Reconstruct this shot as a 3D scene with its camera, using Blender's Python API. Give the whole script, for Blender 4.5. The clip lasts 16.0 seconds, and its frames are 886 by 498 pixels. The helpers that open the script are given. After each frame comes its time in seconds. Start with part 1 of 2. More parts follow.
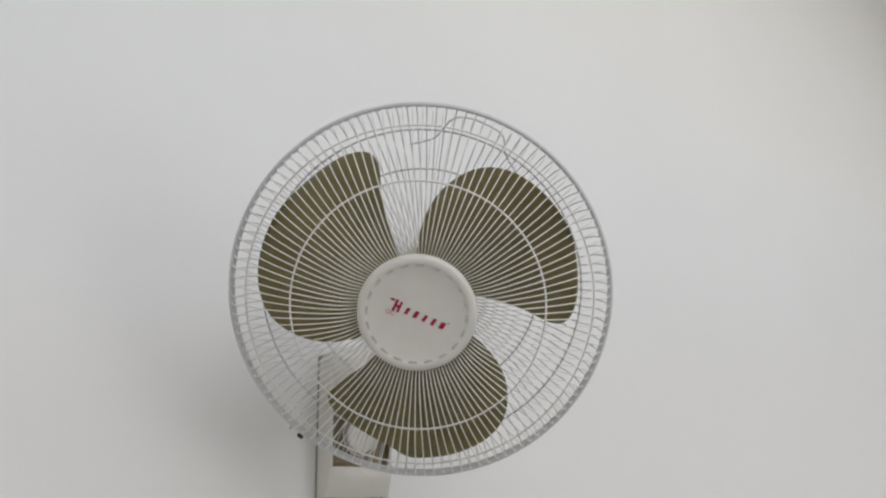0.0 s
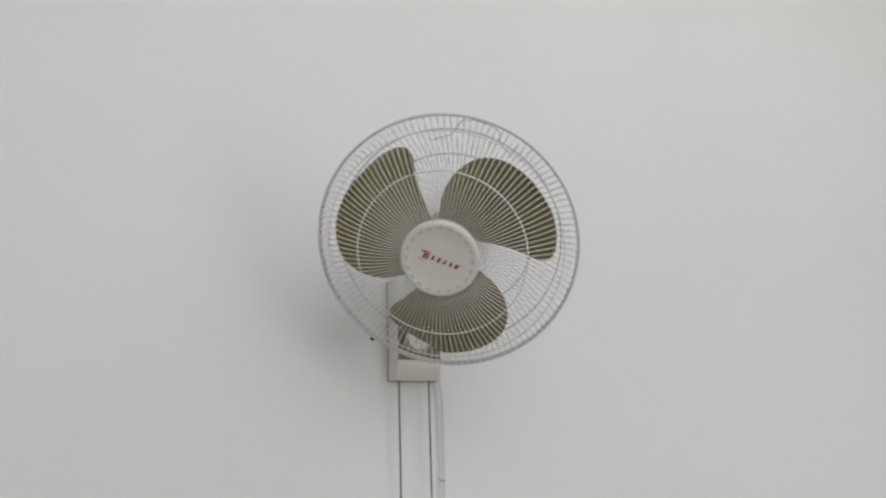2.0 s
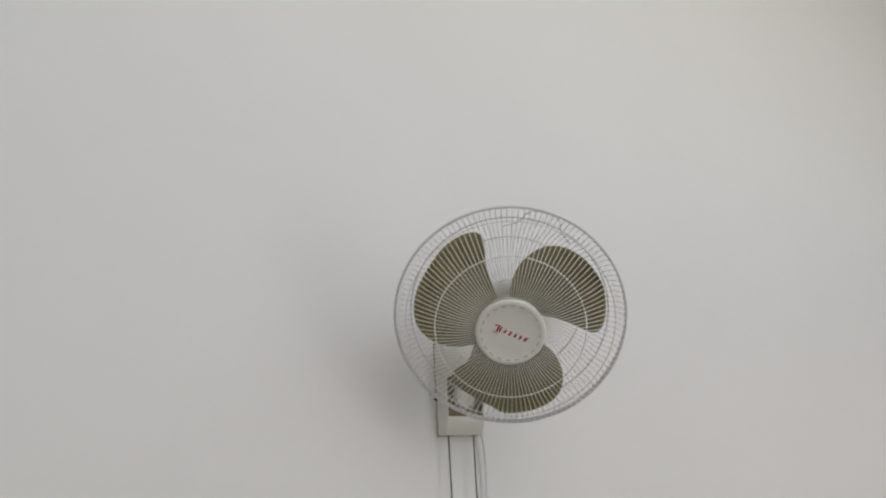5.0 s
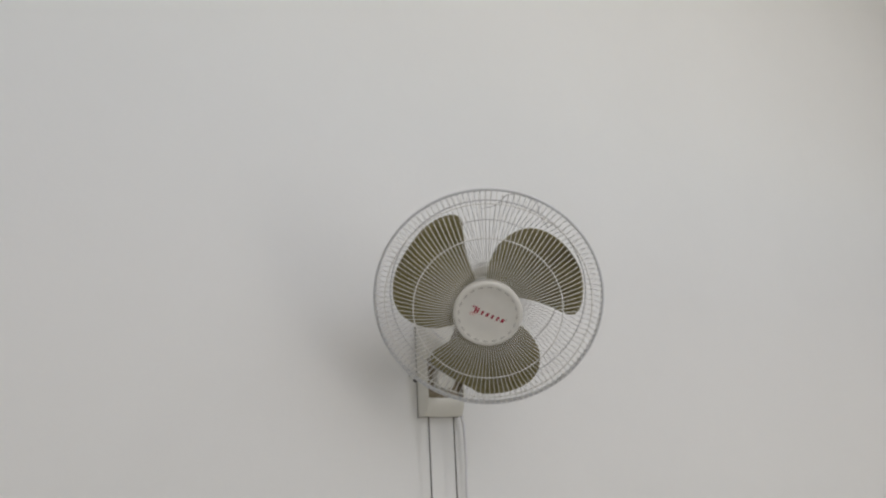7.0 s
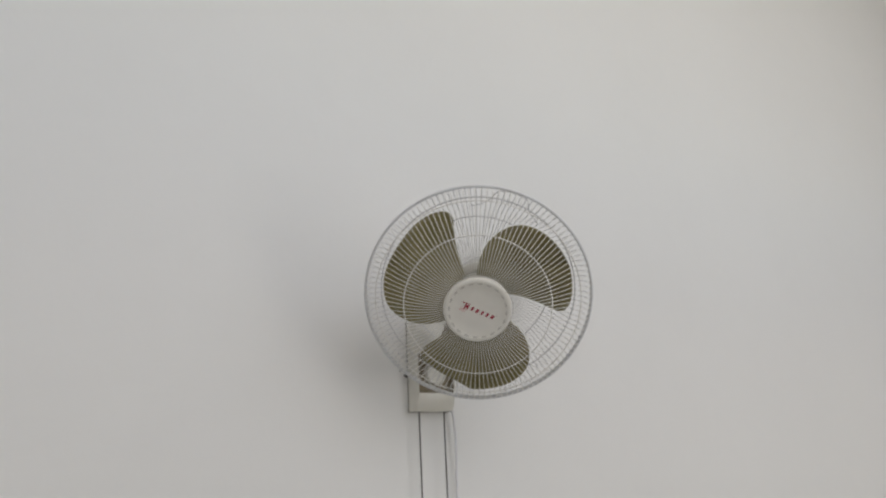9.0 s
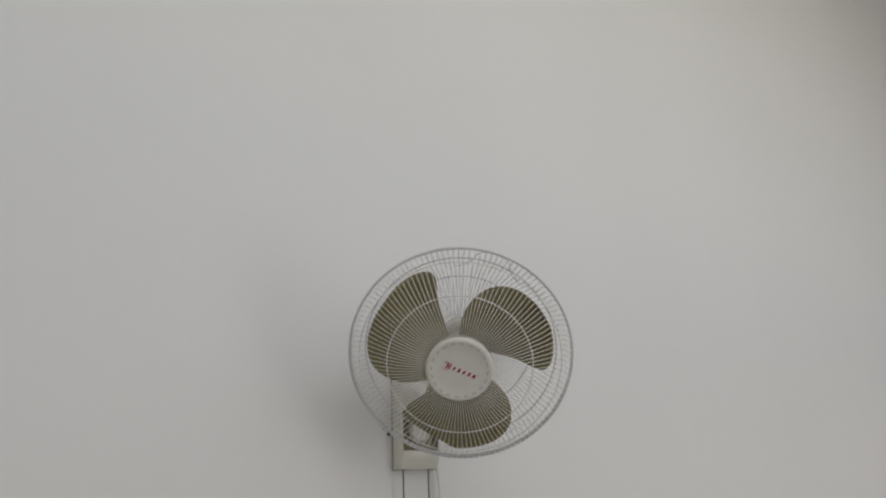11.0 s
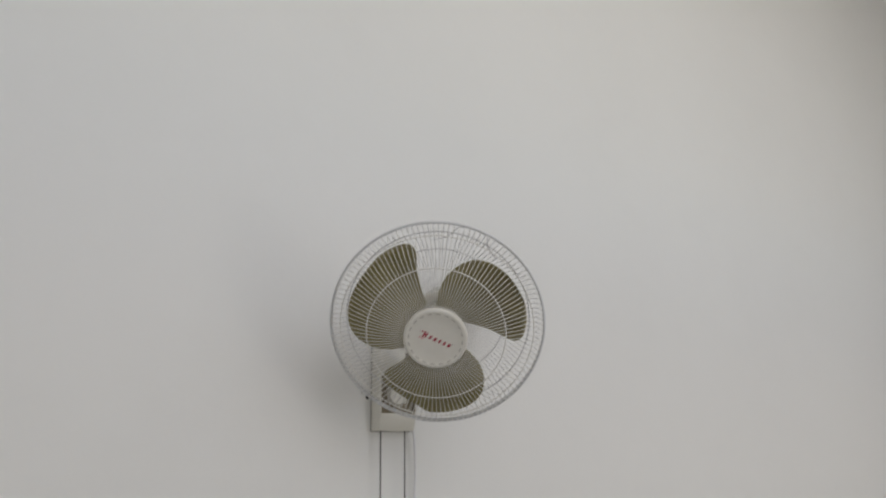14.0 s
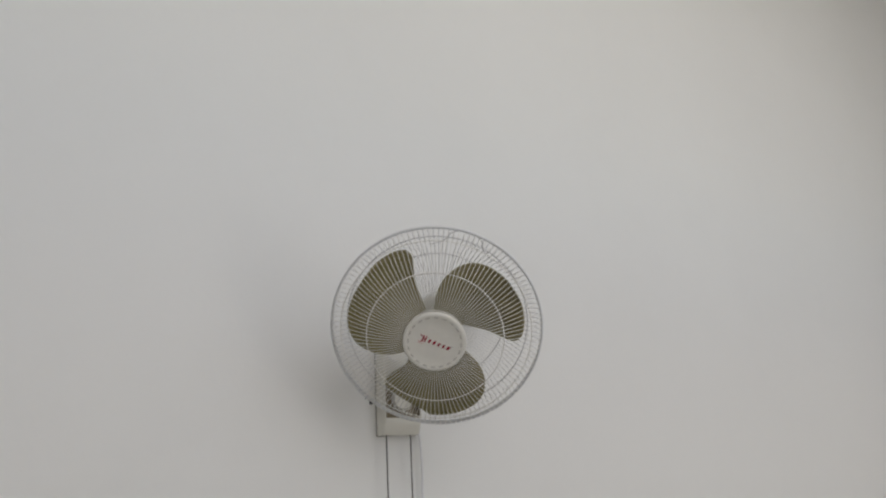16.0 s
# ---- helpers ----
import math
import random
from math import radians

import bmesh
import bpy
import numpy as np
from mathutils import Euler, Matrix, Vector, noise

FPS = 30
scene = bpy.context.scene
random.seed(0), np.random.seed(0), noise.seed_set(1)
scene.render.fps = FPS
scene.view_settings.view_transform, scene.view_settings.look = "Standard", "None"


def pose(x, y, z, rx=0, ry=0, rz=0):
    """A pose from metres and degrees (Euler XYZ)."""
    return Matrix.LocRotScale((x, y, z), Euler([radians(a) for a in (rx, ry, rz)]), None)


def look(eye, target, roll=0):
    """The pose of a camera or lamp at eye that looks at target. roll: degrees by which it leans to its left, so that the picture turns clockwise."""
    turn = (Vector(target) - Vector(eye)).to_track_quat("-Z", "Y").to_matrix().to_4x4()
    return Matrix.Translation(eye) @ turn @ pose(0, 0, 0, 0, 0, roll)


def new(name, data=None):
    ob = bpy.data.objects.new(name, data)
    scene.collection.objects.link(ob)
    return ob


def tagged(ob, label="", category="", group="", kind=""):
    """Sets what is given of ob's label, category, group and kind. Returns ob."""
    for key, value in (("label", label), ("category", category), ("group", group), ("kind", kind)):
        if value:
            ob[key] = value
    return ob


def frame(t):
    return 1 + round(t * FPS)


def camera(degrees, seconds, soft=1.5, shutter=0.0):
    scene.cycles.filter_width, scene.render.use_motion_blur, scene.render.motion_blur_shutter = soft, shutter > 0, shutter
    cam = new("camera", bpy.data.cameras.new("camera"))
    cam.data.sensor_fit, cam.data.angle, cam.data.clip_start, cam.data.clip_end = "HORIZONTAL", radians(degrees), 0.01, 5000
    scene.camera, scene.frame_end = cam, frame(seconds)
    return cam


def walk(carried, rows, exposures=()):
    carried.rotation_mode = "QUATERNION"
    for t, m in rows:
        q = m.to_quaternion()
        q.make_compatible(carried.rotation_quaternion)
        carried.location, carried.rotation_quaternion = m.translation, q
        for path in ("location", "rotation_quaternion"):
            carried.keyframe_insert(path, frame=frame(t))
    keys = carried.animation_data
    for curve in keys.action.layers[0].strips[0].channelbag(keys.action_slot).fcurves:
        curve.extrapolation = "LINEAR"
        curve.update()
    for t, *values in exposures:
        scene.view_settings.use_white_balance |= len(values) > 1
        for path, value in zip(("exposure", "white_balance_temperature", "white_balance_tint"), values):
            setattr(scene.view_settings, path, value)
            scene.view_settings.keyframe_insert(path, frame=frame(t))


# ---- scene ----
# ---- camera and walk ----
cam = camera(68.15, 16.0, soft=2.3, shutter=0.25)


def cam_pose(x, y, z, yaw, pitch, roll):
    """Eye in metres; yaw to the left from north, pitch up, roll, in degrees."""
    turn = Matrix.Rotation(radians(yaw), 4, "Z") @ Matrix.Rotation(radians(pitch), 4, "X") @ Matrix.Rotation(radians(roll), 4, "Y")
    return Matrix.Translation((x, y, z)) @ turn @ Matrix.Rotation(radians(90), 4, "X")


walk(cam, [
    (0, cam_pose(-0.4101, -0.9110, 1.5837, -35.038, 24.202, 3.359)),
    (0.3, cam_pose(-0.4369, -0.9934, 1.5775, -33.630, 22.575, 1.973)),
    (0.5, cam_pose(-0.4413, -1.0568, 1.5738, -33.052, 21.987, 1.842)),
    (0.7, cam_pose(-0.4418, -1.1149, 1.5637, -32.397, 21.750, 1.235)),
    (1, cam_pose(-0.4279, -1.2022, 1.5509, -30.466, 20.164, 0.803)),
    (1.2, cam_pose(-0.4139, -1.2388, 1.5465, -27.639, 17.150, 0.962)),
    (1.3, cam_pose(-0.4087, -1.2527, 1.5446, -26.769, 15.687, 1.026)),
    (1.5, cam_pose(-0.4041, -1.2700, 1.5418, -26.813, 15.084, 1.514)),
    (1.8, cam_pose(-0.4303, -1.2749, 1.5430, -26.009, 15.123, 2.332)),
    (2, cam_pose(-0.4887, -1.2559, 1.5273, -25.866, 16.507, 2.203)),
    (2.2, cam_pose(-0.5722, -1.2370, 1.4950, -25.843, 18.934, 2.129)),
    (2.3, cam_pose(-0.6213, -1.2190, 1.4719, -25.714, 19.620, 1.834)),
    (2.4, cam_pose(-0.6622, -1.2007, 1.4425, -25.884, 19.773, 1.750)),
    (2.5, cam_pose(-0.6878, -1.1928, 1.4241, -25.663, 19.018, 1.827)),
    (2.6, cam_pose(-0.7096, -1.1729, 1.3952, -26.114, 18.609, 1.350)),
    (2.7, cam_pose(-0.7188, -1.1558, 1.3811, -26.627, 17.204, 0.554)),
    (2.8, cam_pose(-0.7347, -1.1386, 1.3644, -27.776, 16.373, -0.265)),
    (3, cam_pose(-0.7635, -1.1208, 1.3613, -28.550, 16.406, -1.728)),
    (3.2, cam_pose(-0.7634, -1.1041, 1.3829, -28.658, 16.693, -1.526)),
    (3.3, cam_pose(-0.7688, -1.1078, 1.4134, -28.808, 17.659, -1.393)),
    (3.4, cam_pose(-0.7754, -1.1203, 1.4394, -29.399, 19.443, -1.012)),
    (3.5, cam_pose(-0.7726, -1.1318, 1.4599, -29.731, 20.427, -0.597)),
    (3.7, cam_pose(-0.7746, -1.1566, 1.4927, -30.988, 20.783, 0.882)),
    (3.9, cam_pose(-0.7817, -1.1899, 1.5282, -31.534, 20.550, 2.061)),
    (4, cam_pose(-0.7827, -1.2030, 1.5429, -31.793, 20.576, 2.811)),
    (4.2, cam_pose(-0.7864, -1.2290, 1.5786, -32.195, 19.870, 4.019)),
    (6.3, cam_pose(-0.7324, -1.3135, 1.5583, -30.837, 18.471, 1.755)),
    (6.5, cam_pose(-0.7311, -1.3143, 1.5574, -30.912, 18.299, 1.939)),
    (6.8, cam_pose(-0.7401, -1.3144, 1.5554, -31.654, 18.206, 2.581)),
    (7, cam_pose(-0.7485, -1.3115, 1.5546, -32.109, 17.942, 2.881)),
    (7.2, cam_pose(-0.7476, -1.3108, 1.5516, -32.006, 17.771, 2.726)),
    (7.5, cam_pose(-0.7439, -1.3115, 1.5488, -31.653, 17.765, 2.178)),
    (7.8, cam_pose(-0.7425, -1.3145, 1.5496, -31.708, 17.529, 1.926)),
    (8, cam_pose(-0.7416, -1.3149, 1.5484, -31.891, 17.590, 1.986)),
    (8.2, cam_pose(-0.7443, -1.3180, 1.5510, -32.164, 17.494, 2.451)),
    (8.5, cam_pose(-0.7478, -1.3198, 1.5521, -32.602, 17.388, 3.008)),
    (8.7, cam_pose(-0.7488, -1.3203, 1.5535, -32.609, 17.422, 2.922)),
    (10.8, cam_pose(-0.7432, -1.3633, 1.5693, -33.097, 17.990, 2.884)),
    (10.9, cam_pose(-0.7448, -1.3668, 1.5739, -33.220, 20.166, 2.770)),
    (11, cam_pose(-0.7451, -1.3673, 1.5743, -33.196, 21.256, 2.766)),
    (11.2, cam_pose(-0.7438, -1.3668, 1.5775, -33.247, 21.589, 2.239)),
    (11.5, cam_pose(-0.7354, -1.3601, 1.5697, -33.031, 21.004, 1.738)),
    (11.7, cam_pose(-0.7325, -1.3589, 1.5678, -32.850, 20.019, 1.583)),
    (12, cam_pose(-0.7312, -1.3587, 1.5647, -33.086, 18.955, 1.530)),
    (12.2, cam_pose(-0.7357, -1.3574, 1.5641, -33.503, 18.299, 1.329)),
    (12.5, cam_pose(-0.7408, -1.3572, 1.5604, -33.765, 17.766, 1.438)),
    (12.7, cam_pose(-0.7427, -1.3605, 1.5589, -33.795, 17.496, 1.270)),
    (13, cam_pose(-0.7451, -1.3703, 1.5583, -33.884, 17.445, 1.027)),
    (13.2, cam_pose(-0.7466, -1.3816, 1.5604, -33.966, 17.385, 1.280)),
    (13.5, cam_pose(-0.7514, -1.3989, 1.5654, -34.124, 17.618, 1.374)),
    (13.8, cam_pose(-0.7537, -1.4125, 1.5706, -34.108, 17.955, 1.221)),
    (14, cam_pose(-0.7543, -1.4208, 1.5725, -33.968, 18.204, 1.321)),
    (14.2, cam_pose(-0.7571, -1.4272, 1.5737, -33.736, 18.385, 1.680)),
    (14.5, cam_pose(-0.7600, -1.4310, 1.5694, -33.448, 18.331, 2.203)),
    (14.8, cam_pose(-0.7572, -1.4415, 1.5672, -33.342, 18.506, 2.176)),
    (15, cam_pose(-0.7562, -1.4466, 1.5656, -33.174, 18.484, 2.042)),
    (15.2, cam_pose(-0.7576, -1.4508, 1.5655, -33.291, 18.424, 2.102)),
    (15.5, cam_pose(-0.7554, -1.4561, 1.5657, -33.837, 18.289, 2.696)),
    (15.7, cam_pose(-0.7517, -1.4543, 1.5660, -34.019, 18.261, 2.848)),
    (16, cam_pose(-0.7416, -1.4502, 1.5667, -33.171, 18.567, 3.467)),
], exposures=[(0, 0.258, 6590, 10), (0.5, 0.268, 6590, 10), (1, 0.229, 6590, 10), (1.5, 0.192, 6590, 10), (2, 0.175, 6590, 10), (2.5, 0.120, 6720, 10), (3, 0.150, 6720, 10), (3.5, 0.050, 6720, 10), (4, 0.071, 6740, 10), (6.5, 0.071, 6740, 10), (7.5, 0.070, 6740, 10), (8.5, 0.088, 6740, 10), (11, -0.169, 6740, 10), (12, 0.035, 6740, 10), (13, 0.105, 6740, 10), (13.5, 0.005, 6740, 10), (14, -0.038, 6740, 10), (15, -0.094, 6740, 10), (16, -0.057, 6740, 10)])

# ---- light ----
world = bpy.data.worlds.new("daylight")
scene.world = world
world.use_nodes = True
wn = world.node_tree.nodes
sky = wn.new("ShaderNodeTexSky")
sky.sky_type, sky.sun_disc = "NISHITA", False
sky.sun_elevation, sky.sun_rotation = radians(40), radians(200)
wn["Background"].inputs["Strength"].default_value = 0.1
world.node_tree.links.new(sky.outputs["Color"], wn["Background"].inputs["Color"])

# three unseen openings added in the south wall, behind the camera, for area lamps
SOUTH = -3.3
LAMP_OPENINGS = ((1.1, 2.5, 0.25, 2.0, 15), (-1.9, 3.0, 2.6, 4.65, 40), (-2.5, -1.1, 0.6, 2.0, 6.5))
# first lamp placed from the wall shadow, the other two are invented fill
for x0, x1, z0, z1, watts in LAMP_OPENINGS:
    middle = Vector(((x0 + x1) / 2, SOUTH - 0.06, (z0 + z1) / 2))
    lamp = bpy.data.lights.new("added_room_lamp", "AREA")
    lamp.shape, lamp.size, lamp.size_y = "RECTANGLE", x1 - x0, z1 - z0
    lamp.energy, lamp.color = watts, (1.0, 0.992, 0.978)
    new("added_room_lamp", lamp).matrix_world = look(middle, middle + Vector((0, 1, 0)))


# ---- materials ----
def material(name, color, rough=0.5, metal=0.0, vary=0.06, scale=30.0, bump=0.0, bump_scale=200.0, dark=None, dark_scale=6.0, dark_amount=0.0,
             transmission=0.0, coat=0.0, translucent=0.0):
    """A paint or plastic with fine grain, larger stains and fine relief."""
    m = bpy.data.materials.new(name)
    m.use_nodes = True
    t, n = m.node_tree, m.node_tree.nodes
    b = n["Principled BSDF"]
    b.inputs["Roughness"].default_value, b.inputs["Metallic"].default_value = rough, metal
    b.inputs["Transmission Weight"].default_value, b.inputs["Coat Weight"].default_value = transmission, coat
    co = n.new("ShaderNodeTexCoord")
    fine = n.new("ShaderNodeTexNoise")
    fine.inputs["Scale"].default_value, fine.inputs["Detail"].default_value = scale, 5
    t.links.new(co.outputs["Object"], fine.inputs["Vector"])
    ramp = n.new("ShaderNodeMapRange")
    ramp.inputs["From Min"].default_value, ramp.inputs["From Max"].default_value = 0.3, 0.7
    ramp.inputs["To Min"].default_value, ramp.inputs["To Max"].default_value = 1 - vary, 1 + vary
    t.links.new(fine.outputs["Fac"], ramp.inputs["Value"])
    mul = n.new("ShaderNodeMix")
    mul.data_type, mul.blend_type = "RGBA", "MULTIPLY"
    mul.inputs["Factor"].default_value = 1.0
    mul.inputs["A"].default_value = (*color, 1)
    t.links.new(ramp.outputs["Result"], mul.inputs["B"])
    out = mul.outputs["Result"]
    if dark:
        big = n.new("ShaderNodeTexNoise")
        big.inputs["Scale"].default_value, big.inputs["Detail"].default_value, big.inputs["Roughness"].default_value = dark_scale, 6, 0.65
        t.links.new(co.outputs["Object"], big.inputs["Vector"])
        lim = n.new("ShaderNodeMapRange")
        lim.inputs["From Min"].default_value, lim.inputs["From Max"].default_value, lim.inputs["To Max"].default_value = 0.42, 0.72, dark_amount
        t.links.new(big.outputs["Fac"], lim.inputs["Value"])
        mix = n.new("ShaderNodeMix")
        mix.data_type = "RGBA"
        t.links.new(lim.outputs["Result"], mix.inputs["Factor"])
        t.links.new(out, mix.inputs["A"])
        mix.inputs["B"].default_value = (*dark, 1)
        out = mix.outputs["Result"]
    t.links.new(out, b.inputs["Base Color"])
    if translucent:
        tr = n.new("ShaderNodeBsdfTranslucent")
        t.links.new(out, tr.inputs["Color"])
        ms = n.new("ShaderNodeMixShader")
        ms.inputs["Fac"].default_value = translucent
        t.links.new(b.outputs["BSDF"], ms.inputs[1])
        t.links.new(tr.outputs["BSDF"], ms.inputs[2])
        t.links.new(ms.outputs["Shader"], n["Material Output"].inputs["Surface"])
    if bump:
        grain = n.new("ShaderNodeTexNoise")
        grain.inputs["Scale"].default_value, grain.inputs["Detail"].default_value = bump_scale, 4
        t.links.new(co.outputs["Object"], grain.inputs["Vector"])
        bp = n.new("ShaderNodeBump")
        bp.inputs["Strength"].default_value, bp.inputs["Distance"].default_value = bump, 0.002
        t.links.new(grain.outputs["Fac"], bp.inputs["Height"])
        t.links.new(bp.outputs["Normal"], b.inputs["Normal"])
    return m


WALL = material("white_wall_paint", (0.82, 0.82, 0.815), 0.6, vary=0.016, scale=2.6, bump=0.13, bump_scale=70, dark=(0.765, 0.765, 0.76), dark_scale=1.3, dark_amount=0.7)
CEIL = material("white_ceiling_paint", (0.86, 0.86, 0.85), 0.8, vary=0.02, scale=3, bump=0.2)
FLOOR = material("grey_floor_tile", (0.34, 0.33, 0.31), 0.4, vary=0.08, scale=12, dark=(0.26, 0.25, 0.23), dark_amount=0.4)
PLASTIC = material("ivory_plastic", (0.73, 0.715, 0.66), 0.24, vary=0.03, scale=60, bump=0.06, bump_scale=500, dark=(0.60, 0.57, 0.48), dark_scale=14, dark_amount=0.3)
CAP = material("cream_cap_plastic", (0.74, 0.725, 0.68), 0.4, vary=0.02, scale=50, bump=0.05, bump_scale=400, dark=(0.66, 0.63, 0.56), dark_scale=22, dark_amount=0.25)
INSIDE = material("yellowed_inner_plastic", (0.23, 0.185, 0.115), 0.55, vary=0.10, scale=70, dark=(0.15, 0.112, 0.062), dark_scale=30, dark_amount=0.5)
WIRE = material("white_coated_wire", (0.85, 0.84, 0.81), 0.35, vary=0.04, scale=90, dark=(0.70, 0.67, 0.60), dark_scale=25, dark_amount=0.3)
# greyer copy of the white wire: part of the rear grille's shade is painted
REAR_WIRE = material("shaded_rear_wire", (0.64, 0.64, 0.65), 0.45, vary=0.06, scale=90, dark=(0.52, 0.51, 0.48), dark_scale=25, dark_amount=0.4)
RIM = material("grey_white_rim", (0.67, 0.68, 0.70), 0.38, vary=0.04, scale=80, dark=(0.58, 0.57, 0.55), dark_scale=18, dark_amount=0.3)
BLADE = material("smoky_olive_blade", (0.33, 0.292, 0.142), 0.30, vary=0.10, scale=35, bump=0.05, bump_scale=300, dark=(0.26, 0.235, 0.15), dark_scale=16, dark_amount=0.5, translucent=0.45)
DUSTY = material("dusty_grey_plastic", (0.42, 0.41, 0.37), 0.6, vary=0.10, scale=60, dark=(0.28, 0.26, 0.21), dark_scale=20, dark_amount=0.5)
CORD = material("dark_brown_cord", (0.055, 0.047, 0.040), 0.8, vary=0.25, scale=900)
BLACK = material("black_rubber", (0.018, 0.017, 0.016), 0.45, vary=0.15, scale=200)
CABLE = material("white_cable_sheath", (0.74, 0.74, 0.76), 0.45, vary=0.04, scale=60, dark=(0.64, 0.64, 0.65), dark_scale=20, dark_amount=0.3)
# grey of the cap slots: the shade inside a recess, put into colour
SLOT = material("slot_shade_grey", (0.55, 0.535, 0.50), 0.7, vary=0.12, scale=160)
RED = material("red_print", (0.36, 0.016, 0.048), 0.5, vary=0.12, scale=300)
PINK = material("faded_pink_print", (0.70, 0.36, 0.36), 0.5, vary=0.10, scale=300)
GREY = material("grey_print", (0.33, 0.32, 0.31), 0.5, vary=0.1, scale=300)
GAP = material("gap_shade", (0.30, 0.29, 0.27), 0.8, vary=0.15, scale=200)
STEEL = material("dull_steel", (0.45, 0.45, 0.44), 0.4, metal=0.9, vary=0.08, scale=300)


# ---- mesh tools ----
def mesh_of(name, bm, mat, smooth=True):
    bmesh.ops.recalc_face_normals(bm, faces=bm.faces)
    me = bpy.data.meshes.new(name)
    bm.to_mesh(me)
    bm.free()
    me.materials.append(mat)
    if smooth:
        me.polygons.foreach_set("use_smooth", [True] * len(me.polygons))
        me.set_sharp_from_angle(angle=radians(38))
    return me


def thing(name, m, label, category, group="", kind=""):
    ob = new(name)
    ob.empty_display_size = 0.05
    ob.matrix_world = m
    AT[ob] = m.copy()
    return tagged(ob, label, category, group, kind)


AT = {}


def part(name, bm, mat, parent, label="", at=None, smooth=True):
    """One mesh object under a thing or a part, at the world pose at (or at its parent's). bm may be a finished mesh."""
    me = bm if isinstance(bm, bpy.types.Mesh) else mesh_of(name, bm, mat, smooth)
    ob = new(name, me)
    m = AT[parent] if at is None else at
    ob.parent = parent
    ob.matrix_basis = AT[parent].inverted() @ m
    AT[ob] = m.copy()
    return tagged(ob, label)


def tube(points, radius, sides=8, caps=True, closed=False, bm=None):
    """A round bar along points; radius is a number or a list."""
    bm = bm or bmesh.new()
    pts = [Vector(p) for p in points]
    n = len(pts)
    rad = [radius] * n if isinstance(radius, (int, float)) else radius
    rings, side = [], None
    for i, p in enumerate(pts):
        a = pts[(i - 1) % n] if closed or i else p
        b = pts[(i + 1) % n] if closed or i < n - 1 else p
        d = (b - a).normalized()
        if side is None:
            side = d.orthogonal().normalized()
        side = (side - d * side.dot(d)).normalized()
        up = d.cross(side)
        rings.append([bm.verts.new(p + (side * math.cos(q) + up * math.sin(q)) * rad[i]) for q in (2 * math.pi * k / sides for k in range(sides))])
    for i in range(n if closed else n - 1):
        r0, r1 = rings[i], rings[(i + 1) % n]
        shift = 0
        if closed and i == n - 1:
            shift = min(range(sides), key=lambda s: (r0[0].co - r1[s].co).length)
        for k in range(sides):
            bm.faces.new((r0[k], r0[(k + 1) % sides], r1[(k + 1 + shift) % sides], r1[(k + shift) % sides]))
    if caps and not closed:
        bm.faces.new(rings[0][::-1])
        bm.faces.new(rings[-1])
    return bm


def lathe(profile, steps=64, closed=False, bm=None):
    """Turns (radius, forward) pairs about the fan's axis; forward is -y."""
    bm = bm or bmesh.new()
    rings = []
    for r, f in profile:
        if r < 1e-6:
            rings.append([bm.verts.new((0, -f, 0))])
        else:
            rings.append([bm.verts.new((r * math.cos(a), -f, r * math.sin(a))) for a in (2 * math.pi * k / steps for k in range(steps))])
    pairs = list(zip(rings, rings[1:])) + ([(rings[-1], rings[0])] if closed else [])
    for a, b in pairs:
        for k in range(steps):
            j = (k + 1) % steps
            if len(a) == 1:
                bm.faces.new((a[0], b[k], b[j]))
            elif len(b) == 1:
                bm.faces.new((a[k], a[j], b[0]))
            else:
                bm.faces.new((a[k], a[j], b[j], b[k]))
    return bm


def ring(r, f, wire, steps=120, sides=8):
    pts = [(r * math.cos(a), -f, r * math.sin(a)) for a in (2 * math.pi * k / steps for k in range(steps))]
    return tube(pts, wire, sides, closed=True)


def box(x0, x1, y0, y1, z0, z1, bevel=0.0, seg=2, bm=None):
    made = bmesh.new()
    bmesh.ops.create_cube(made, size=1, matrix=Matrix.Translation(((x0 + x1) / 2, (y0 + y1) / 2, (z0 + z1) / 2)) @ Matrix.Diagonal((x1 - x0, y1 - y0, z1 - z0, 1)))
    if bevel:
        bmesh.ops.bevel(made, geom=made.edges[:], offset=bevel, segments=seg, affect="EDGES", profile=0.5)
    if bm is None:
        return made
    me = bpy.data.meshes.new("tmp")
    made.to_mesh(me)
    made.free()
    bm.from_mesh(me)
    bpy.data.meshes.remove(me)
    return bm


def smooth_path(points, per=8):
    """A curve through the points (Catmull-Rom)."""
    p = [Vector(q) for q in points]
    p = [p[0] * 2 - p[1]] + p + [p[-1] * 2 - p[-2]]
    out = []
    for i in range(1, len(p) - 2):
        for k in range(per):
            t = k / per
            out.append(0.5 * (2 * p[i] + (p[i + 1] - p[i - 1]) * t + (2 * p[i - 1] - 5 * p[i] + 4 * p[i + 1] - p[i + 2]) * t * t
                              + (3 * p[i] - p[i - 1] - 3 * p[i + 1] + p[i + 2]) * t ** 3))
    return out + [p[-2]]


# ---- the room ----
WEST, EAST, HIGH, T = -2.6, 5.4, 5.2, 0.16


def structure(name, bm, mat, label):
    return tagged(new(name, mesh_of(name, bm, mat, False)), label, name.split("_")[0], kind="structure")


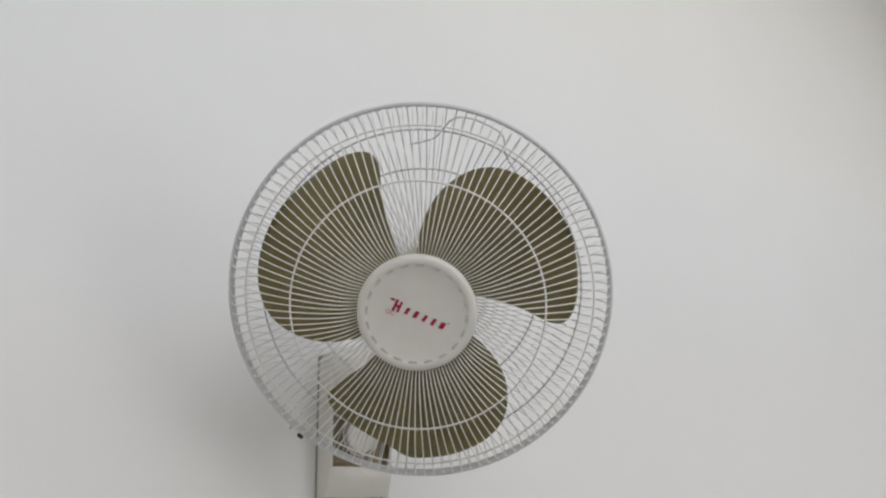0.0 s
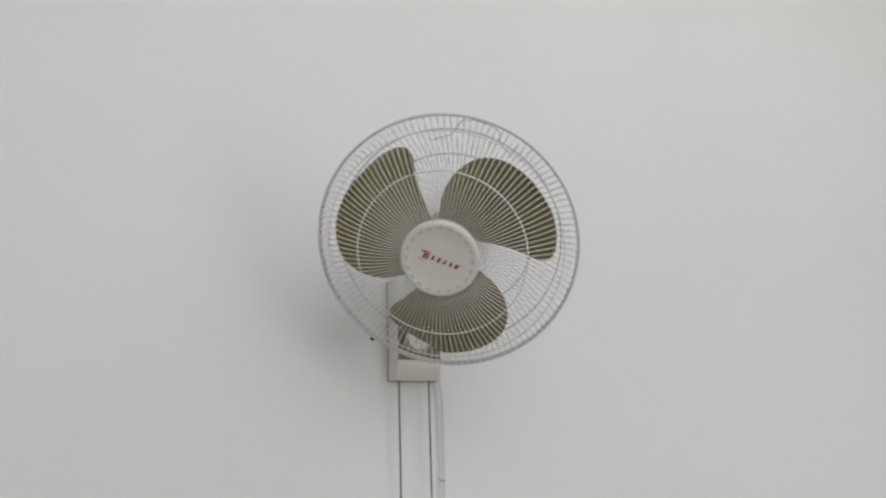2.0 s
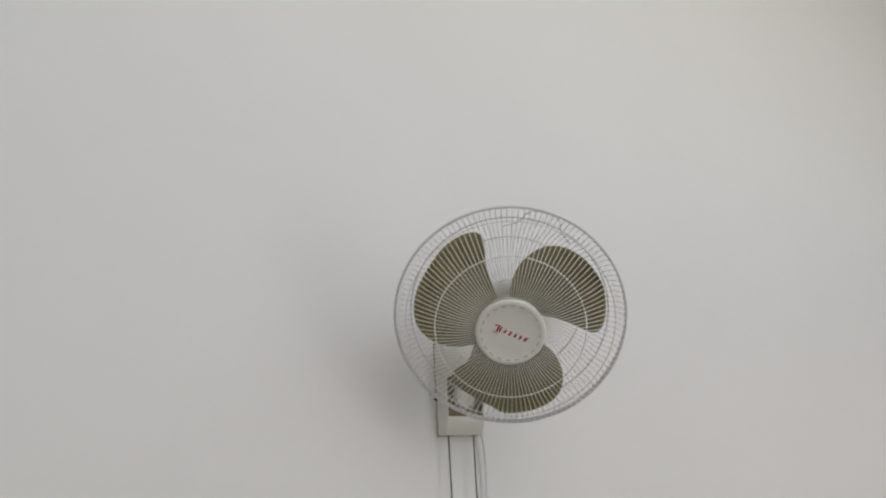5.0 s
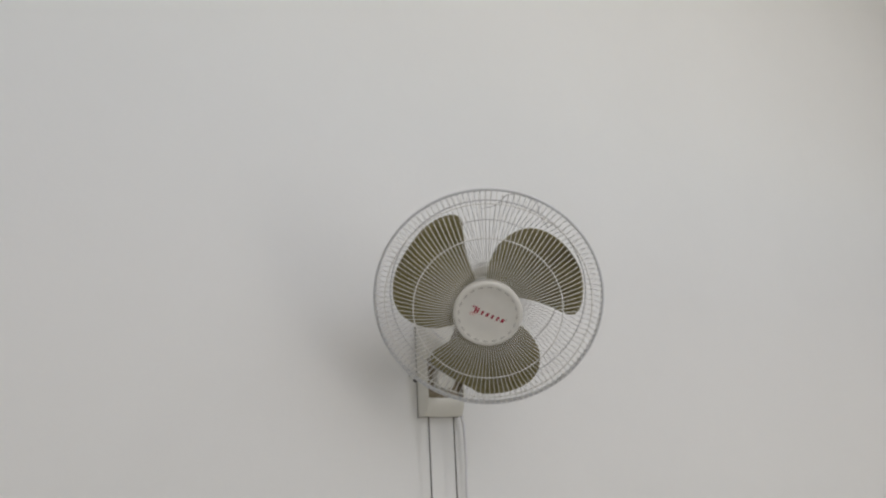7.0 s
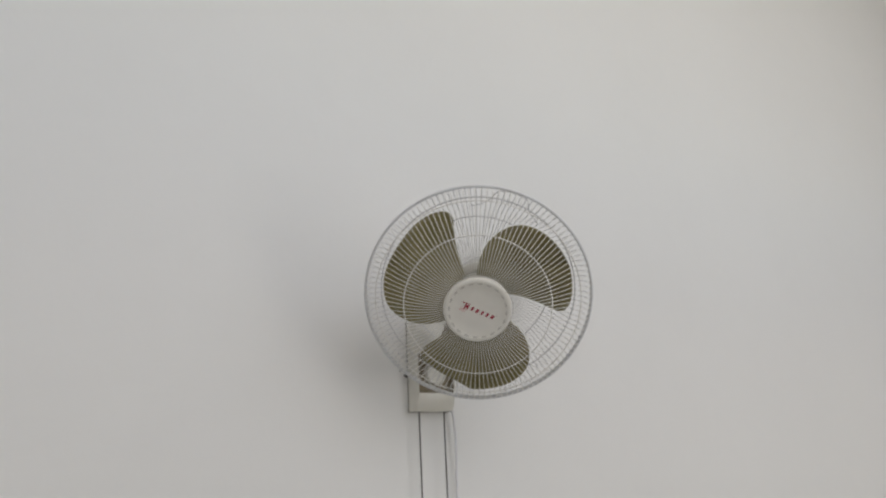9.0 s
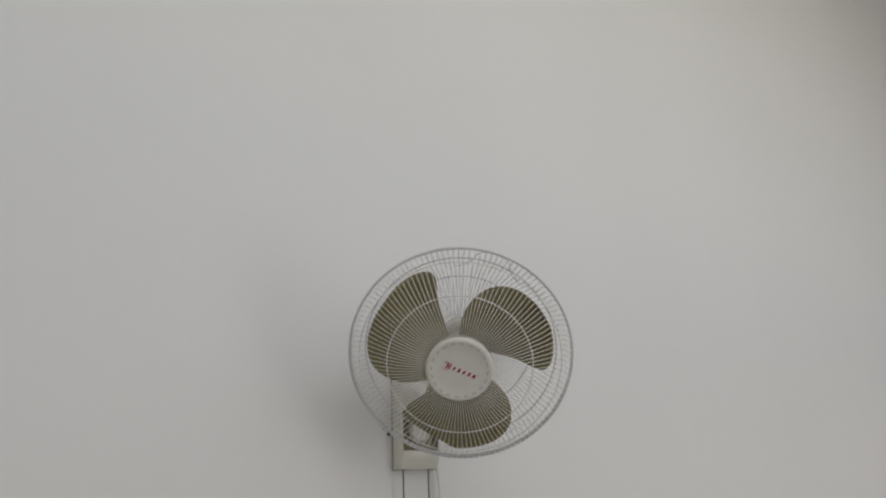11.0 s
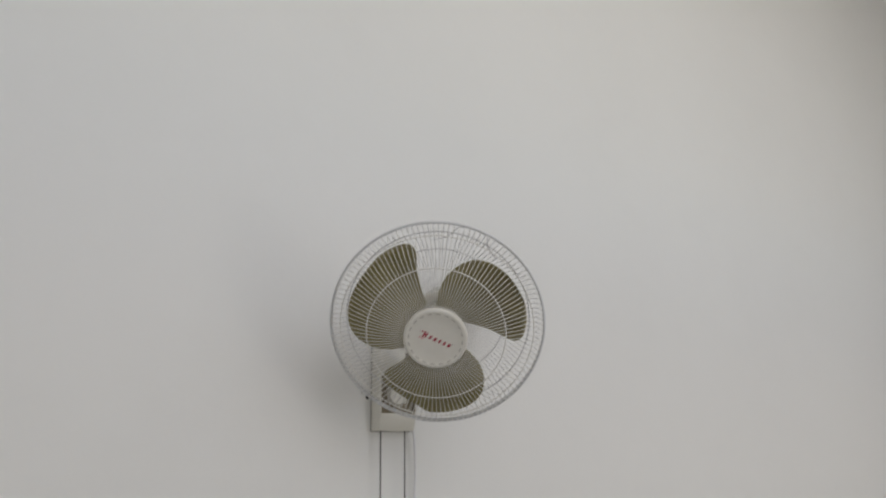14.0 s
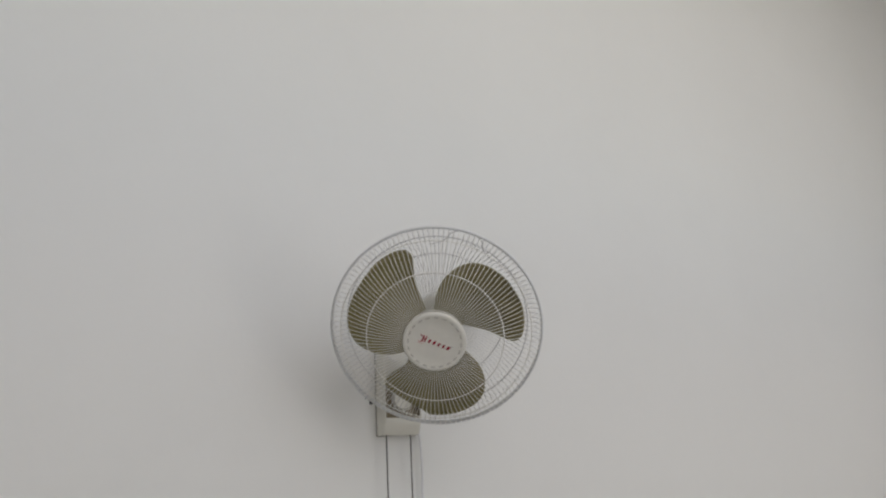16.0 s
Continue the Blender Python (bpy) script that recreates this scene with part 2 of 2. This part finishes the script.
structure("wall_north", box(WEST - T, EAST + T, 0, T, 0, HIGH), WALL, "smooth white painted plaster wall, slightly uneven")
structure("wall_west", box(WEST - T, WEST, SOUTH, 0, 0, HIGH), WALL, "plain white painted plaster wall")
structure("wall_east", box(EAST, EAST + T, SOUTH, 0, 0, HIGH), WALL, "plain white painted plaster wall")
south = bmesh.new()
xs = sorted({WEST - T, EAST + T, *(x for w in LAMP_OPENINGS for x in w[:2])})
zs = sorted({0.0, HIGH, *(z for w in LAMP_OPENINGS for z in w[2:4])})
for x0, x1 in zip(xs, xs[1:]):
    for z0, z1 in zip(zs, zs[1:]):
        if not any(w[0] <= x0 and x1 <= w[1] and w[2] <= z0 and z1 <= w[3] for w in LAMP_OPENINGS):
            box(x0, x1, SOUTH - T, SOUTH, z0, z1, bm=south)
structure("wall_south", south, WALL, "plain white painted wall with three unseen openings added for lamps")
structure("floor", box(WEST - T, EAST + T, SOUTH - T, T, -0.12, 0), FLOOR, "plain grey tiled floor")
structure("ceiling", box(WEST - T, EAST + T, SOUTH - T, T, HIGH, HIGH + 0.12), CEIL, "plain white ceiling")

# ---- the wall fan ----
BASE_Z = 1.65
base_at = Matrix.Translation((0.0385, 0, BASE_Z))
fan = thing("wall_fan", base_at, "ivory wall-mounted fan with smoky olive blades and white wire cage", "fan")
HEAD = Matrix.Translation((-0.0247, -0.3092, 1.8444)) @ Matrix.Rotation(radians(-37.0267), 4, "Z") @ Matrix.Rotation(radians(34.3712), 4, "X")


# base: a hollow housing on the wall, open in front, with a bulging foot; d is the distance from the wall
def base_depth(z):
    """How far the housing stands out from the wall at height z above the cord holes."""
    if z < OPEN0:
        u = (z - FOOT) / (OPEN0 - FOOT)
        return 0.0265 + 0.015 * math.sin(u * math.pi / 2) ** 0.85
    if z > 0.17:
        return 0.0415 - 0.014 * ((z - 0.17) / 0.045) ** 2
    return 0.0415


HALF, DRAFT, TOP, FOOT = 0.052, 0.0035, 0.212, 0.0005
OPEN0, OPEN1, CHEEK = 0.039, 0.126, 0.0030


def outline_half(z):
    """Half width of the housing at the wall: rounded at the top."""
    if z > TOP - 0.02:
        return HALF - 0.02 * (1 - math.sqrt(max(0.0, 1 - ((z - TOP + 0.02) / 0.02) ** 2)))
    return HALF


def section(z):
    """One level of the housing from the wall on its west side round to the wall on its east side; the sides lean in a little."""
    d = base_depth(z)
    h0 = outline_half(z)
    h, r = h0 - DRAFT * d / 0.0415, min(0.0042, d * 0.3)
    pts = [(-h0, 0.0)]
    pts += [(-h + r - r * math.cos(a), -(d - r + r * math.sin(a))) for a in (i * math.pi / 8 for i in range(5))]
    pts += [(0.0, -d - 0.002 * (1 if z < OPEN0 else 0.3))]
    pts += [(h - r + r * math.sin(a), -(d - r + r * math.cos(a))) for a in (i * math.pi / 8 for i in range(5))]
    return pts + [(h0, 0.0)]


def housing_skin(levels):
    bm = bmesh.new()
    rows = [[bm.verts.new((x, y, z)) for x, y in section(z)] for z in levels]
    for a, b in zip(rows, rows[1:]):
        for k in range(len(a) - 1):
            bm.faces.new((a[k], a[k + 1], b[k + 1], b[k]))
    return bm, rows


foot_levels = [FOOT + (OPEN0 - FOOT) * u for u in (0, 0.012, 0.04, 0.085, 0.14, 0.21, 0.3, 0.4, 0.52, 0.65, 0.8, 0.93, 1)]
bm, rows = housing_skin(foot_levels)
for v in bm.verts:
    v.co.z -= 0.0024 * (1 - (v.co.x / HALF) ** 2) * (1 - (v.co.z - FOOT) / (OPEN0 - FOOT)) ** 2 * min(1.0, -v.co.y / 0.02)
bm.faces.new(rows[0][::-1])
bm.faces.new(rows[-1])
foot = part("base_foot", bm, PLASTIC, fan, "bulging ivory switch housing with two cord holes")
bm, rows = housing_skin([OPEN1, OPEN1 + 0.0008, OPEN1 + 0.002, 0.145, 0.17, 0.178, 0.185, 0.192, 0.198, 0.203, 0.207, 0.21, TOP])
bm.faces.new(rows[0][::-1])
bm.faces.new(rows[-1])
part("base_top", bm, PLASTIC, fan)
INNER = HALF - DRAFT - CHEEK
for sign in (-1, 1):
    bm = bmesh.new()
    rim_x = [(HALF, -0.0), (HALF - DRAFT * 0.94, -0.0400), (HALF - DRAFT - 0.0007, -0.0415), (HALF - DRAFT - CHEEK + 0.0006, -0.0415), (INNER, -0.0405), (INNER, 0.0)]
    low = [bm.verts.new((sign * x, y, OPEN0)) for x, y in rim_x]
    high = [bm.verts.new((sign * x, y, OPEN1)) for x, y in rim_x]
    for i in range(6):
        bm.faces.new((low[i], low[(i + 1) % 6], high[(i + 1) % 6], high[i]))
    bm.faces.new(low)
    bm.faces.new(high)
    part("base_cheek", bm, PLASTIC, fan)
part("base_back", box(-INNER, INNER, -0.027, 0, OPEN0, OPEN1), INSIDE, fan, "yellow-brown shaded inside of the housing")
# floor and linings of the recess
part("recess_floor", box(-INNER, INNER, -0.0395, -0.027, OPEN0, OPEN0 + 0.0025, 0.0008), INSIDE, fan)
for sign in (-1, 1):
    x = sign * INNER
    part("recess_lining", box(min(x, x - sign * 0.0012), max(x, x - sign * 0.0012), -0.0400, -0.027, OPEN0 + 0.0025, OPEN1), INSIDE, fan)
for k in range(3):
    part("recess_rib", box(-0.0375 + 0.006 * k, -0.0340 + 0.006 * k, -0.0385, -0.0275, OPEN0 + 0.0024, OPEN0 + 0.0050, 0.0006), INSIDE, fan)
# dark strip added in place of the shadow line between housing and wall
part("shadow_gap_strip", box(-HALF - 0.0018, HALF + 0.0018, -0.0026, -0.0003, -0.0012, TOP - 0.006, 0.0008), GAP, fan, "thin strip painted dark as the shadow gap behind the housing")

# tilting neck: a round joint in the recess, an arm forwards and the upright under the motor
JOINT = Vector((-0.0005, -0.033, 0.0825))
BACK = base_at.inverted() @ HEAD @ Vector((0, 0.125, 0))
arm = smooth_path([JOINT + Vector((0.006, 0.012, 0.0)), JOINT + Vector((0.006, -0.012, 0.032)), JOINT.lerp(BACK, 0.5) + Vector((0.003, 0.012, 0.012)), BACK], 7)
part("neck", tube(arm, [0.0125 + 0.005 * (i / len(arm)) ** 2 for i in range(len(arm))], 20), INSIDE, fan, "yellow-brown neck between the housing and the motor")
bm = bmesh.new()
aim = Vector((-0.08, -1.0, -0.12)).normalized()
q = aim.to_track_quat("Z", "Y").to_matrix().to_4x4()
levels = [(0.0205, -0.020), (0.0245, -0.010), (0.0248, 0.000), (0.0240, 0.003), (0.0222, 0.0045), (0.0212, 0.0040), (0.0, 0.0055)]
rows = []
for r, h in levels:
    rows.append([bm.verts.new((r * math.cos(a), r * math.sin(a), h)) for a in (2 * math.pi * k / 32 for k in range(32))] if r else [bm.verts.new((0, 0, h))])
for a, b in zip(rows, rows[1:]):
    for k in range(32):
        bm.faces.new((a[k], a[(k + 1) % 32], b[0]) if len(b) == 1 else (a[k], a[(k + 1) % 32], b[(k + 1) % 32], b[k]))
bm.faces.new(rows[0][::-1])
part("tilt_joint", bm, PLASTIC, fan, "round pale plastic tilt joint", at=base_at @ Matrix.Translation(JOINT + Vector((0.0, -0.0085, 0.0))) @ q)
part("joint_ring", ring(0.0275, 0.0, 0.0011, 48), PLASTIC, fan, at=base_at @ Matrix.Translation(JOINT + Vector((0.0, -0.004, 0.0))))

# motor housing behind the cage
part("motor_housing", lathe([(0, -0.150), (0.016, -0.149), (0.028, -0.145), (0.035, -0.137), (0.0385, -0.125), (0.040, -0.11), (0.041, -0.095), (0.041, -0.086), (0.038, -0.083), (0, -0.083)], 48), PLASTIC, fan, at=HEAD)
for k in range(10):
    a = 2 * math.pi * k / 10
    vent = tube([(0.0375 * math.cos(a), 0.130, 0.0375 * math.sin(a)), (0.0402 * math.cos(a), 0.104, 0.0402 * math.sin(a))], 0.0018, 8)
    part("motor_vent", vent, DUSTY, fan, at=HEAD)
part("motor_shaft", tube([(0, 0.09, 0), (0, -0.045, 0)], 0.004, 16), STEEL, fan, at=HEAD)


# propeller: a dusty boss with three broad swept blades
boss = part("propeller", lathe([(0, 0.047), (0.022, 0.046), (0.034, 0.043), (0.040, 0.036), (0.042, 0.02), (0.043, -0.02), (0.041, -0.026), (0.036, -0.027), (0, -0.027)], 48), DUSTY, fan, "dusty grey propeller boss", at=HEAD)
EDGE_R = (0.040, 0.055, 0.075, 0.100, 0.125, 0.145, 0.160, 0.172, 0.1800, 0.1845, 0.1856)
EDGE_LO = (-24, -27, -30, -32.5, -35.5, -38, -39, -38, -34.5, -27, -15)
EDGE_HI = (66, 65, 63, 59, 53.5, 47.5, 42, 35.5, 27, 15, 2)


def blade_mesh():
    bm = bmesh.new()
    cols, thick = 18, 0.0016
    grid = []
    for r, lo, hi in smooth_path(list(zip(EDGE_R, EDGE_LO, EDGE_HI)), 4):
        row = []
        for k in range(cols + 1):
            u = k / cols
            a = radians(lo + (hi - lo) * u)
            reach = 0.033 * (1 - 0.25 * (r - 0.04) / 0.14)
            f = 0.004 + reach * math.sin((u - 0.5) * 2.5) * 0.95 + 0.006 * (1 - (2 * u - 1) ** 2) * 0.8
            row.append((r * math.cos(a), -f, r * math.sin(a)))
        grid.append(row)
    front = [[bm.verts.new((x, y - thick / 2, z)) for x, y, z in row] for row in grid]
    back = [[bm.verts.new((x, y + thick / 2, z)) for x, y, z in row] for row in grid]
    n = len(grid)
    for i in range(n - 1):
        for k in range(cols):
            bm.faces.new((front[i][k], front[i][k + 1], front[i + 1][k + 1], front[i + 1][k]))
            bm.faces.new((back[i][k], back[i + 1][k], back[i + 1][k + 1], back[i][k + 1]))
    loop = [(0, k) for k in range(cols)] + [(i, cols) for i in range(n - 1)] + [(n - 1, k) for k in range(cols, 0, -1)] + [(i, 0) for i in range(n - 1, 0, -1)]
    for (i, k), (j, m) in zip(loop, loop[1:] + loop[:1]):
        bm.faces.new((front[i][k], back[i][k], back[j][m], front[j][m]))
    return mesh_of("blade", bm, BLADE)


blade = blade_mesh()
for angle in (22, 142, 262):
    part("blade", blade, None, boss, "smoky olive plastic blade, slightly dusty", at=HEAD @ Matrix.Rotation(radians(-angle), 4, "Y"))

# cage: two wire grilles that meet at the rim
FRONT = [(0.2172, 0.002), (0.2160, 0.0085), (0.2122, 0.0158), (0.2052, 0.0200), (0.1965, 0.0212), (0.170, 0.0372), (0.139, 0.0500), (0.110, 0.0582), (0.090, 0.0605), (0.078, 0.0590), (0.068, 0.0535), (0.058, 0.0465)]
REAR = [(0.2192, -0.002), (0.2182, -0.0100), (0.2145, -0.0205), (0.2060, -0.0285), (0.192, -0.0325), (0.170, -0.0520), (0.145, -0.0675), (0.100, -0.0775), (0.070, -0.0795), (0.039, -0.0800)]
SPOKES = 120


def spoke(profile, wire, mat):
    return mesh_of("spoke", tube(smooth_path([(r, -f, 0) for r, f in profile], 3), wire, 5), mat)


front_grille = part("front_grille", ring(0.139, 0.0489, 0.00115), WIRE, fan, "domed white wire front grille", at=HEAD)
part("grille_ring", ring(0.1965, 0.0200, 0.0011), WIRE, front_grille, at=HEAD)
part("grille_ring", ring(0.059, 0.0455, 0.0016), WIRE, front_grille, at=HEAD)
rear_grille = part("rear_grille", ring(0.145, -0.0662, 0.0011), REAR_WIRE, fan, "wire rear grille, greyed by shade put into its colour", at=HEAD)
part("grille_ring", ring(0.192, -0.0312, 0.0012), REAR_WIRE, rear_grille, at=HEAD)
part("grille_plate", lathe([(0.030, -0.0785), (0.043, -0.0785), (0.0445, -0.0795), (0.0445, -0.0815), (0.030, -0.0815)], 48, closed=True), PLASTIC, rear_grille, at=HEAD)
front_spoke, rear_spoke = spoke(FRONT, 0.00072, WIRE), spoke(REAR, 0.00066, REAR_WIRE)
for k in range(SPOKES):
    part("spoke", front_spoke, None, front_grille, at=HEAD @ Matrix.Rotation(2 * math.pi * k / SPOKES, 4, "Y"))
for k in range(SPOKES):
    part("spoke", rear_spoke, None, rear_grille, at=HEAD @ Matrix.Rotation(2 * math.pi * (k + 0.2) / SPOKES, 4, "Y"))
# bent wire at the top of the rear grille
loop = [(0.001, 0.030, 0.175), (0.031, 0.030, 0.181), (0.051, 0.022, 0.199), (0.066, 0.020, 0.2005), (0.083, 0.022, 0.195), (0.108, 0.026, 0.178), (0.111, 0.030, 0.155), (0.127, 0.040, 0.125)]
part("bent_wire", tube(smooth_path(loop, 6), 0.0010, 6), REAR_WIRE, rear_grille, "thin bent wire", at=HEAD)

# rim where the two grilles meet, with its clip
rim = part("rim_band", lathe([(0.2168, 0.0046), (0.2190, 0.0056), (0.2212, 0.0046), (0.2218, 0.0), (0.2212, -0.0046), (0.2190, -0.0056), (0.2168, -0.0046), (0.2164, 0.0)], 160, closed=True), RIM, fan, "grey-white rim band", at=HEAD)
CLIP = radians(225.334)
at = HEAD @ Matrix.Rotation(-CLIP, 4, "Y") @ Matrix.Translation((0.2255, 0, 0))
part("rim_clip", box(-0.0022, 0.0018, -0.0032, 0.0032, -0.0038, 0.0038, 0.0007), BLACK, rim, "small black rim clip", at=at)
at = HEAD @ Matrix.Rotation(-CLIP + radians(4), 4, "Y") @ Matrix.Translation((0.2245, 0, 0))
part("clip_screw", tube([(0, -0.004, 0), (0, 0.004, 0)], 0.0012, 8), STEEL, rim, at=at)

# centre cap: a shallow dish with a ring of slots, drawn as pads
cap = part("centre_cap", lathe([(0, 0.0694), (0.030, 0.0694), (0.0528, 0.0692), (0.0540, 0.0697), (0.0552, 0.0702), (0.0595, 0.0700), (0.0620, 0.0688), (0.0634, 0.0666), (0.0639, 0.0642), (0.0636, 0.0622), (0.0612, 0.0590), (0.0585, 0.0540), (0.0570, 0.0510), (0.0, 0.0520)], 96), CAP, fan, "round cream centre cap with shade-grey slots round its edge", at=HEAD)
SLOTS, SLOT_R = 20, 0.0538
bm = bmesh.new()
outline = []
for k in range(12):
    end = 1 if k < 6 else -1
    a = end * 0.056 + (0.0022 / SLOT_R) * math.cos(math.pi * (k % 6) / 5 - math.pi / 2 + (0 if end > 0 else math.pi))
    r = SLOT_R + 0.0022 * math.sin(math.pi * (k % 6) / 5 - math.pi / 2 + (0 if end > 0 else math.pi))
    outline.append((r * math.cos(a), r * math.sin(a)))
outer = [bm.verts.new((x, -0.0689, z)) for x, z in outline]
inner = [bm.verts.new((SLOT_R + (x - SLOT_R) * 0.99, -0.06995, z * 0.97)) for x, z in outline]
for k in range(12):
    bm.faces.new((outer[k], outer[(k + 1) % 12], inner[(k + 1) % 12], inner[k]))
bm.faces.new(inner)
slot = mesh_of("cap_slot", bm, SLOT)
for k in range(SLOTS):
    part("cap_slot", slot, None, cap, "" if k else "shallow slot drawn as a grey pad, its shade painted in", at=HEAD @ Matrix.Rotation(2 * math.pi * (k + 0.5) / SLOTS, 4, "Y"))

# the maker's mark on the cap: plain red shapes along a slanting line
SLANT = radians(-26.5)
mark_at = HEAD @ Matrix.Translation((0.0005, -0.0697, -0.0005)) @ Matrix.Rotation(-SLANT, 4, "Y")


def bar(x, z, w, h, lean, mat, name="mark_bar", lift=0.0):
    bm = bmesh.new()
    pts = [(-w, -h), (w, -h), (w + lean, h), (-w + lean, h)]
    top = [bm.verts.new((x + a / 2, -0.0003 - lift, z + b / 2)) for a, b in pts]
    low = [bm.verts.new((x + a / 2, 0.0004, z + b / 2)) for a, b in pts]
    bm.faces.new(top)
    for i in range(4):
        bm.faces.new((top[i], top[(i + 1) % 4], low[(i + 1) % 4], low[i]))
    part(name, bm, mat, cap, at=mark_at, smooth=False)


bar(-0.0255, 0.0012, 0.0030, 0.0135, 0.002, RED)
bar(-0.0205, 0.0012, 0.0026, 0.0120, 0.002, RED)
bar(-0.0230, 0.0012, 0.0050, 0.0022, 0.0, RED, lift=0.0002)
bar(-0.0300, 0.0062, 0.0050, 0.0020, 0.001, RED)
for k, w in enumerate((0.0038, 0.0044, 0.0037, 0.0038, 0.0052)):
    bar(-0.0120 + 0.0100 * k, -0.0002 * k, w, 0.0074 + 0.0005 * (k % 2), 0.0036, RED)
for x in (-0.0300, -0.0245):
    bm = ring(0.0022, 0, 0.0005, 20, 6)
    part("mark_ring", bm, PINK, cap, at=mark_at @ Matrix.Translation((x, 0, -0.0078)))
bar(0.0345, 0.0040, 0.0018, 0.0018, 0.0, GREY, "mark_dot")

# pull cords under the housing
for x, length, sway in ((-0.0385, 0.384, 0.0004), (0.0265, 0.3605, -0.0006)):
    pts = [(x + sway * math.sin(3.1 * i / 14), -0.0235, 0.010 - (length + 0.010) * i / 14) for i in range(15)]
    cord = part("pull_cord", tube(pts, 0.00162, 8), CORD, fan, "dark brown pull cord")
    c = pts[-1]
    bm = bmesh.new()
    tube([(c[0], c[1], c[2] + 0.004), (c[0], c[1], c[2]), (c[0], c[1], c[2] - 0.003), (c[0], c[1], c[2] - 0.007), (c[0], c[1], c[2] - 0.021), (c[0], c[1], c[2] - 0.0225)],
         [0.0022, 0.0044, 0.0058, 0.0062, 0.0063, 0.0056], 14, bm=bm)
    part("pull_knob", bm, BLACK, cord, "small black pull knob")
    part("cord_hole", tube([(x, -0.0235, 0.0040), (x, -0.0235, -0.0001)], [0.0027, 0.0027], 12), BLACK, fan, "dark cord hole")

# ---- power cable below the fan ----
cable = thing("power_cable", Matrix.Translation((0.098, 0, BASE_Z)), "white round power cable hanging down the wall beside the pull cords", "cable")
run = [(-0.008, -0.016, 0.012), (-0.0055, -0.016, -0.002), (-0.001, -0.0155, -0.03), (0.0005, -0.0145, -0.08), (-0.0005, -0.013, -0.14), (-0.0015, -0.0125, -0.193), (-0.0005, -0.0120, -0.26), (0.0015, -0.0110, -0.38), (0.003, -0.008, -0.7), (0.002, -0.0055, -1.2), (0.003, -0.0050, -1.646)]
sheath = part("sheath", tube(smooth_path(run, 8), 0.0029, 12), CABLE, cable)
part("grommet", tube([(-0.0062, -0.016, 0.0012), (-0.0056, -0.016, -0.0035)], [0.0048, 0.0040], 14), CABLE, cable)
# cable tie with its cut tail
tie = [(-0.0015 + 0.0036 * math.cos(a), -0.0125 + 0.0036 * math.sin(a), -0.193) for a in (2 * math.pi * k / 16 for k in range(16))]
part("cable_tie", tube(tie, 0.0009, 8, closed=True), DUSTY, cable, "small grey cable tie")
part("tie_tail", tube([(-0.0042, -0.0145, -0.195), (-0.009, -0.0155, -0.1932), (-0.0135, -0.0155, -0.1900)], [0.0019, 0.0016, 0.0012], 8), DUSTY, cable)
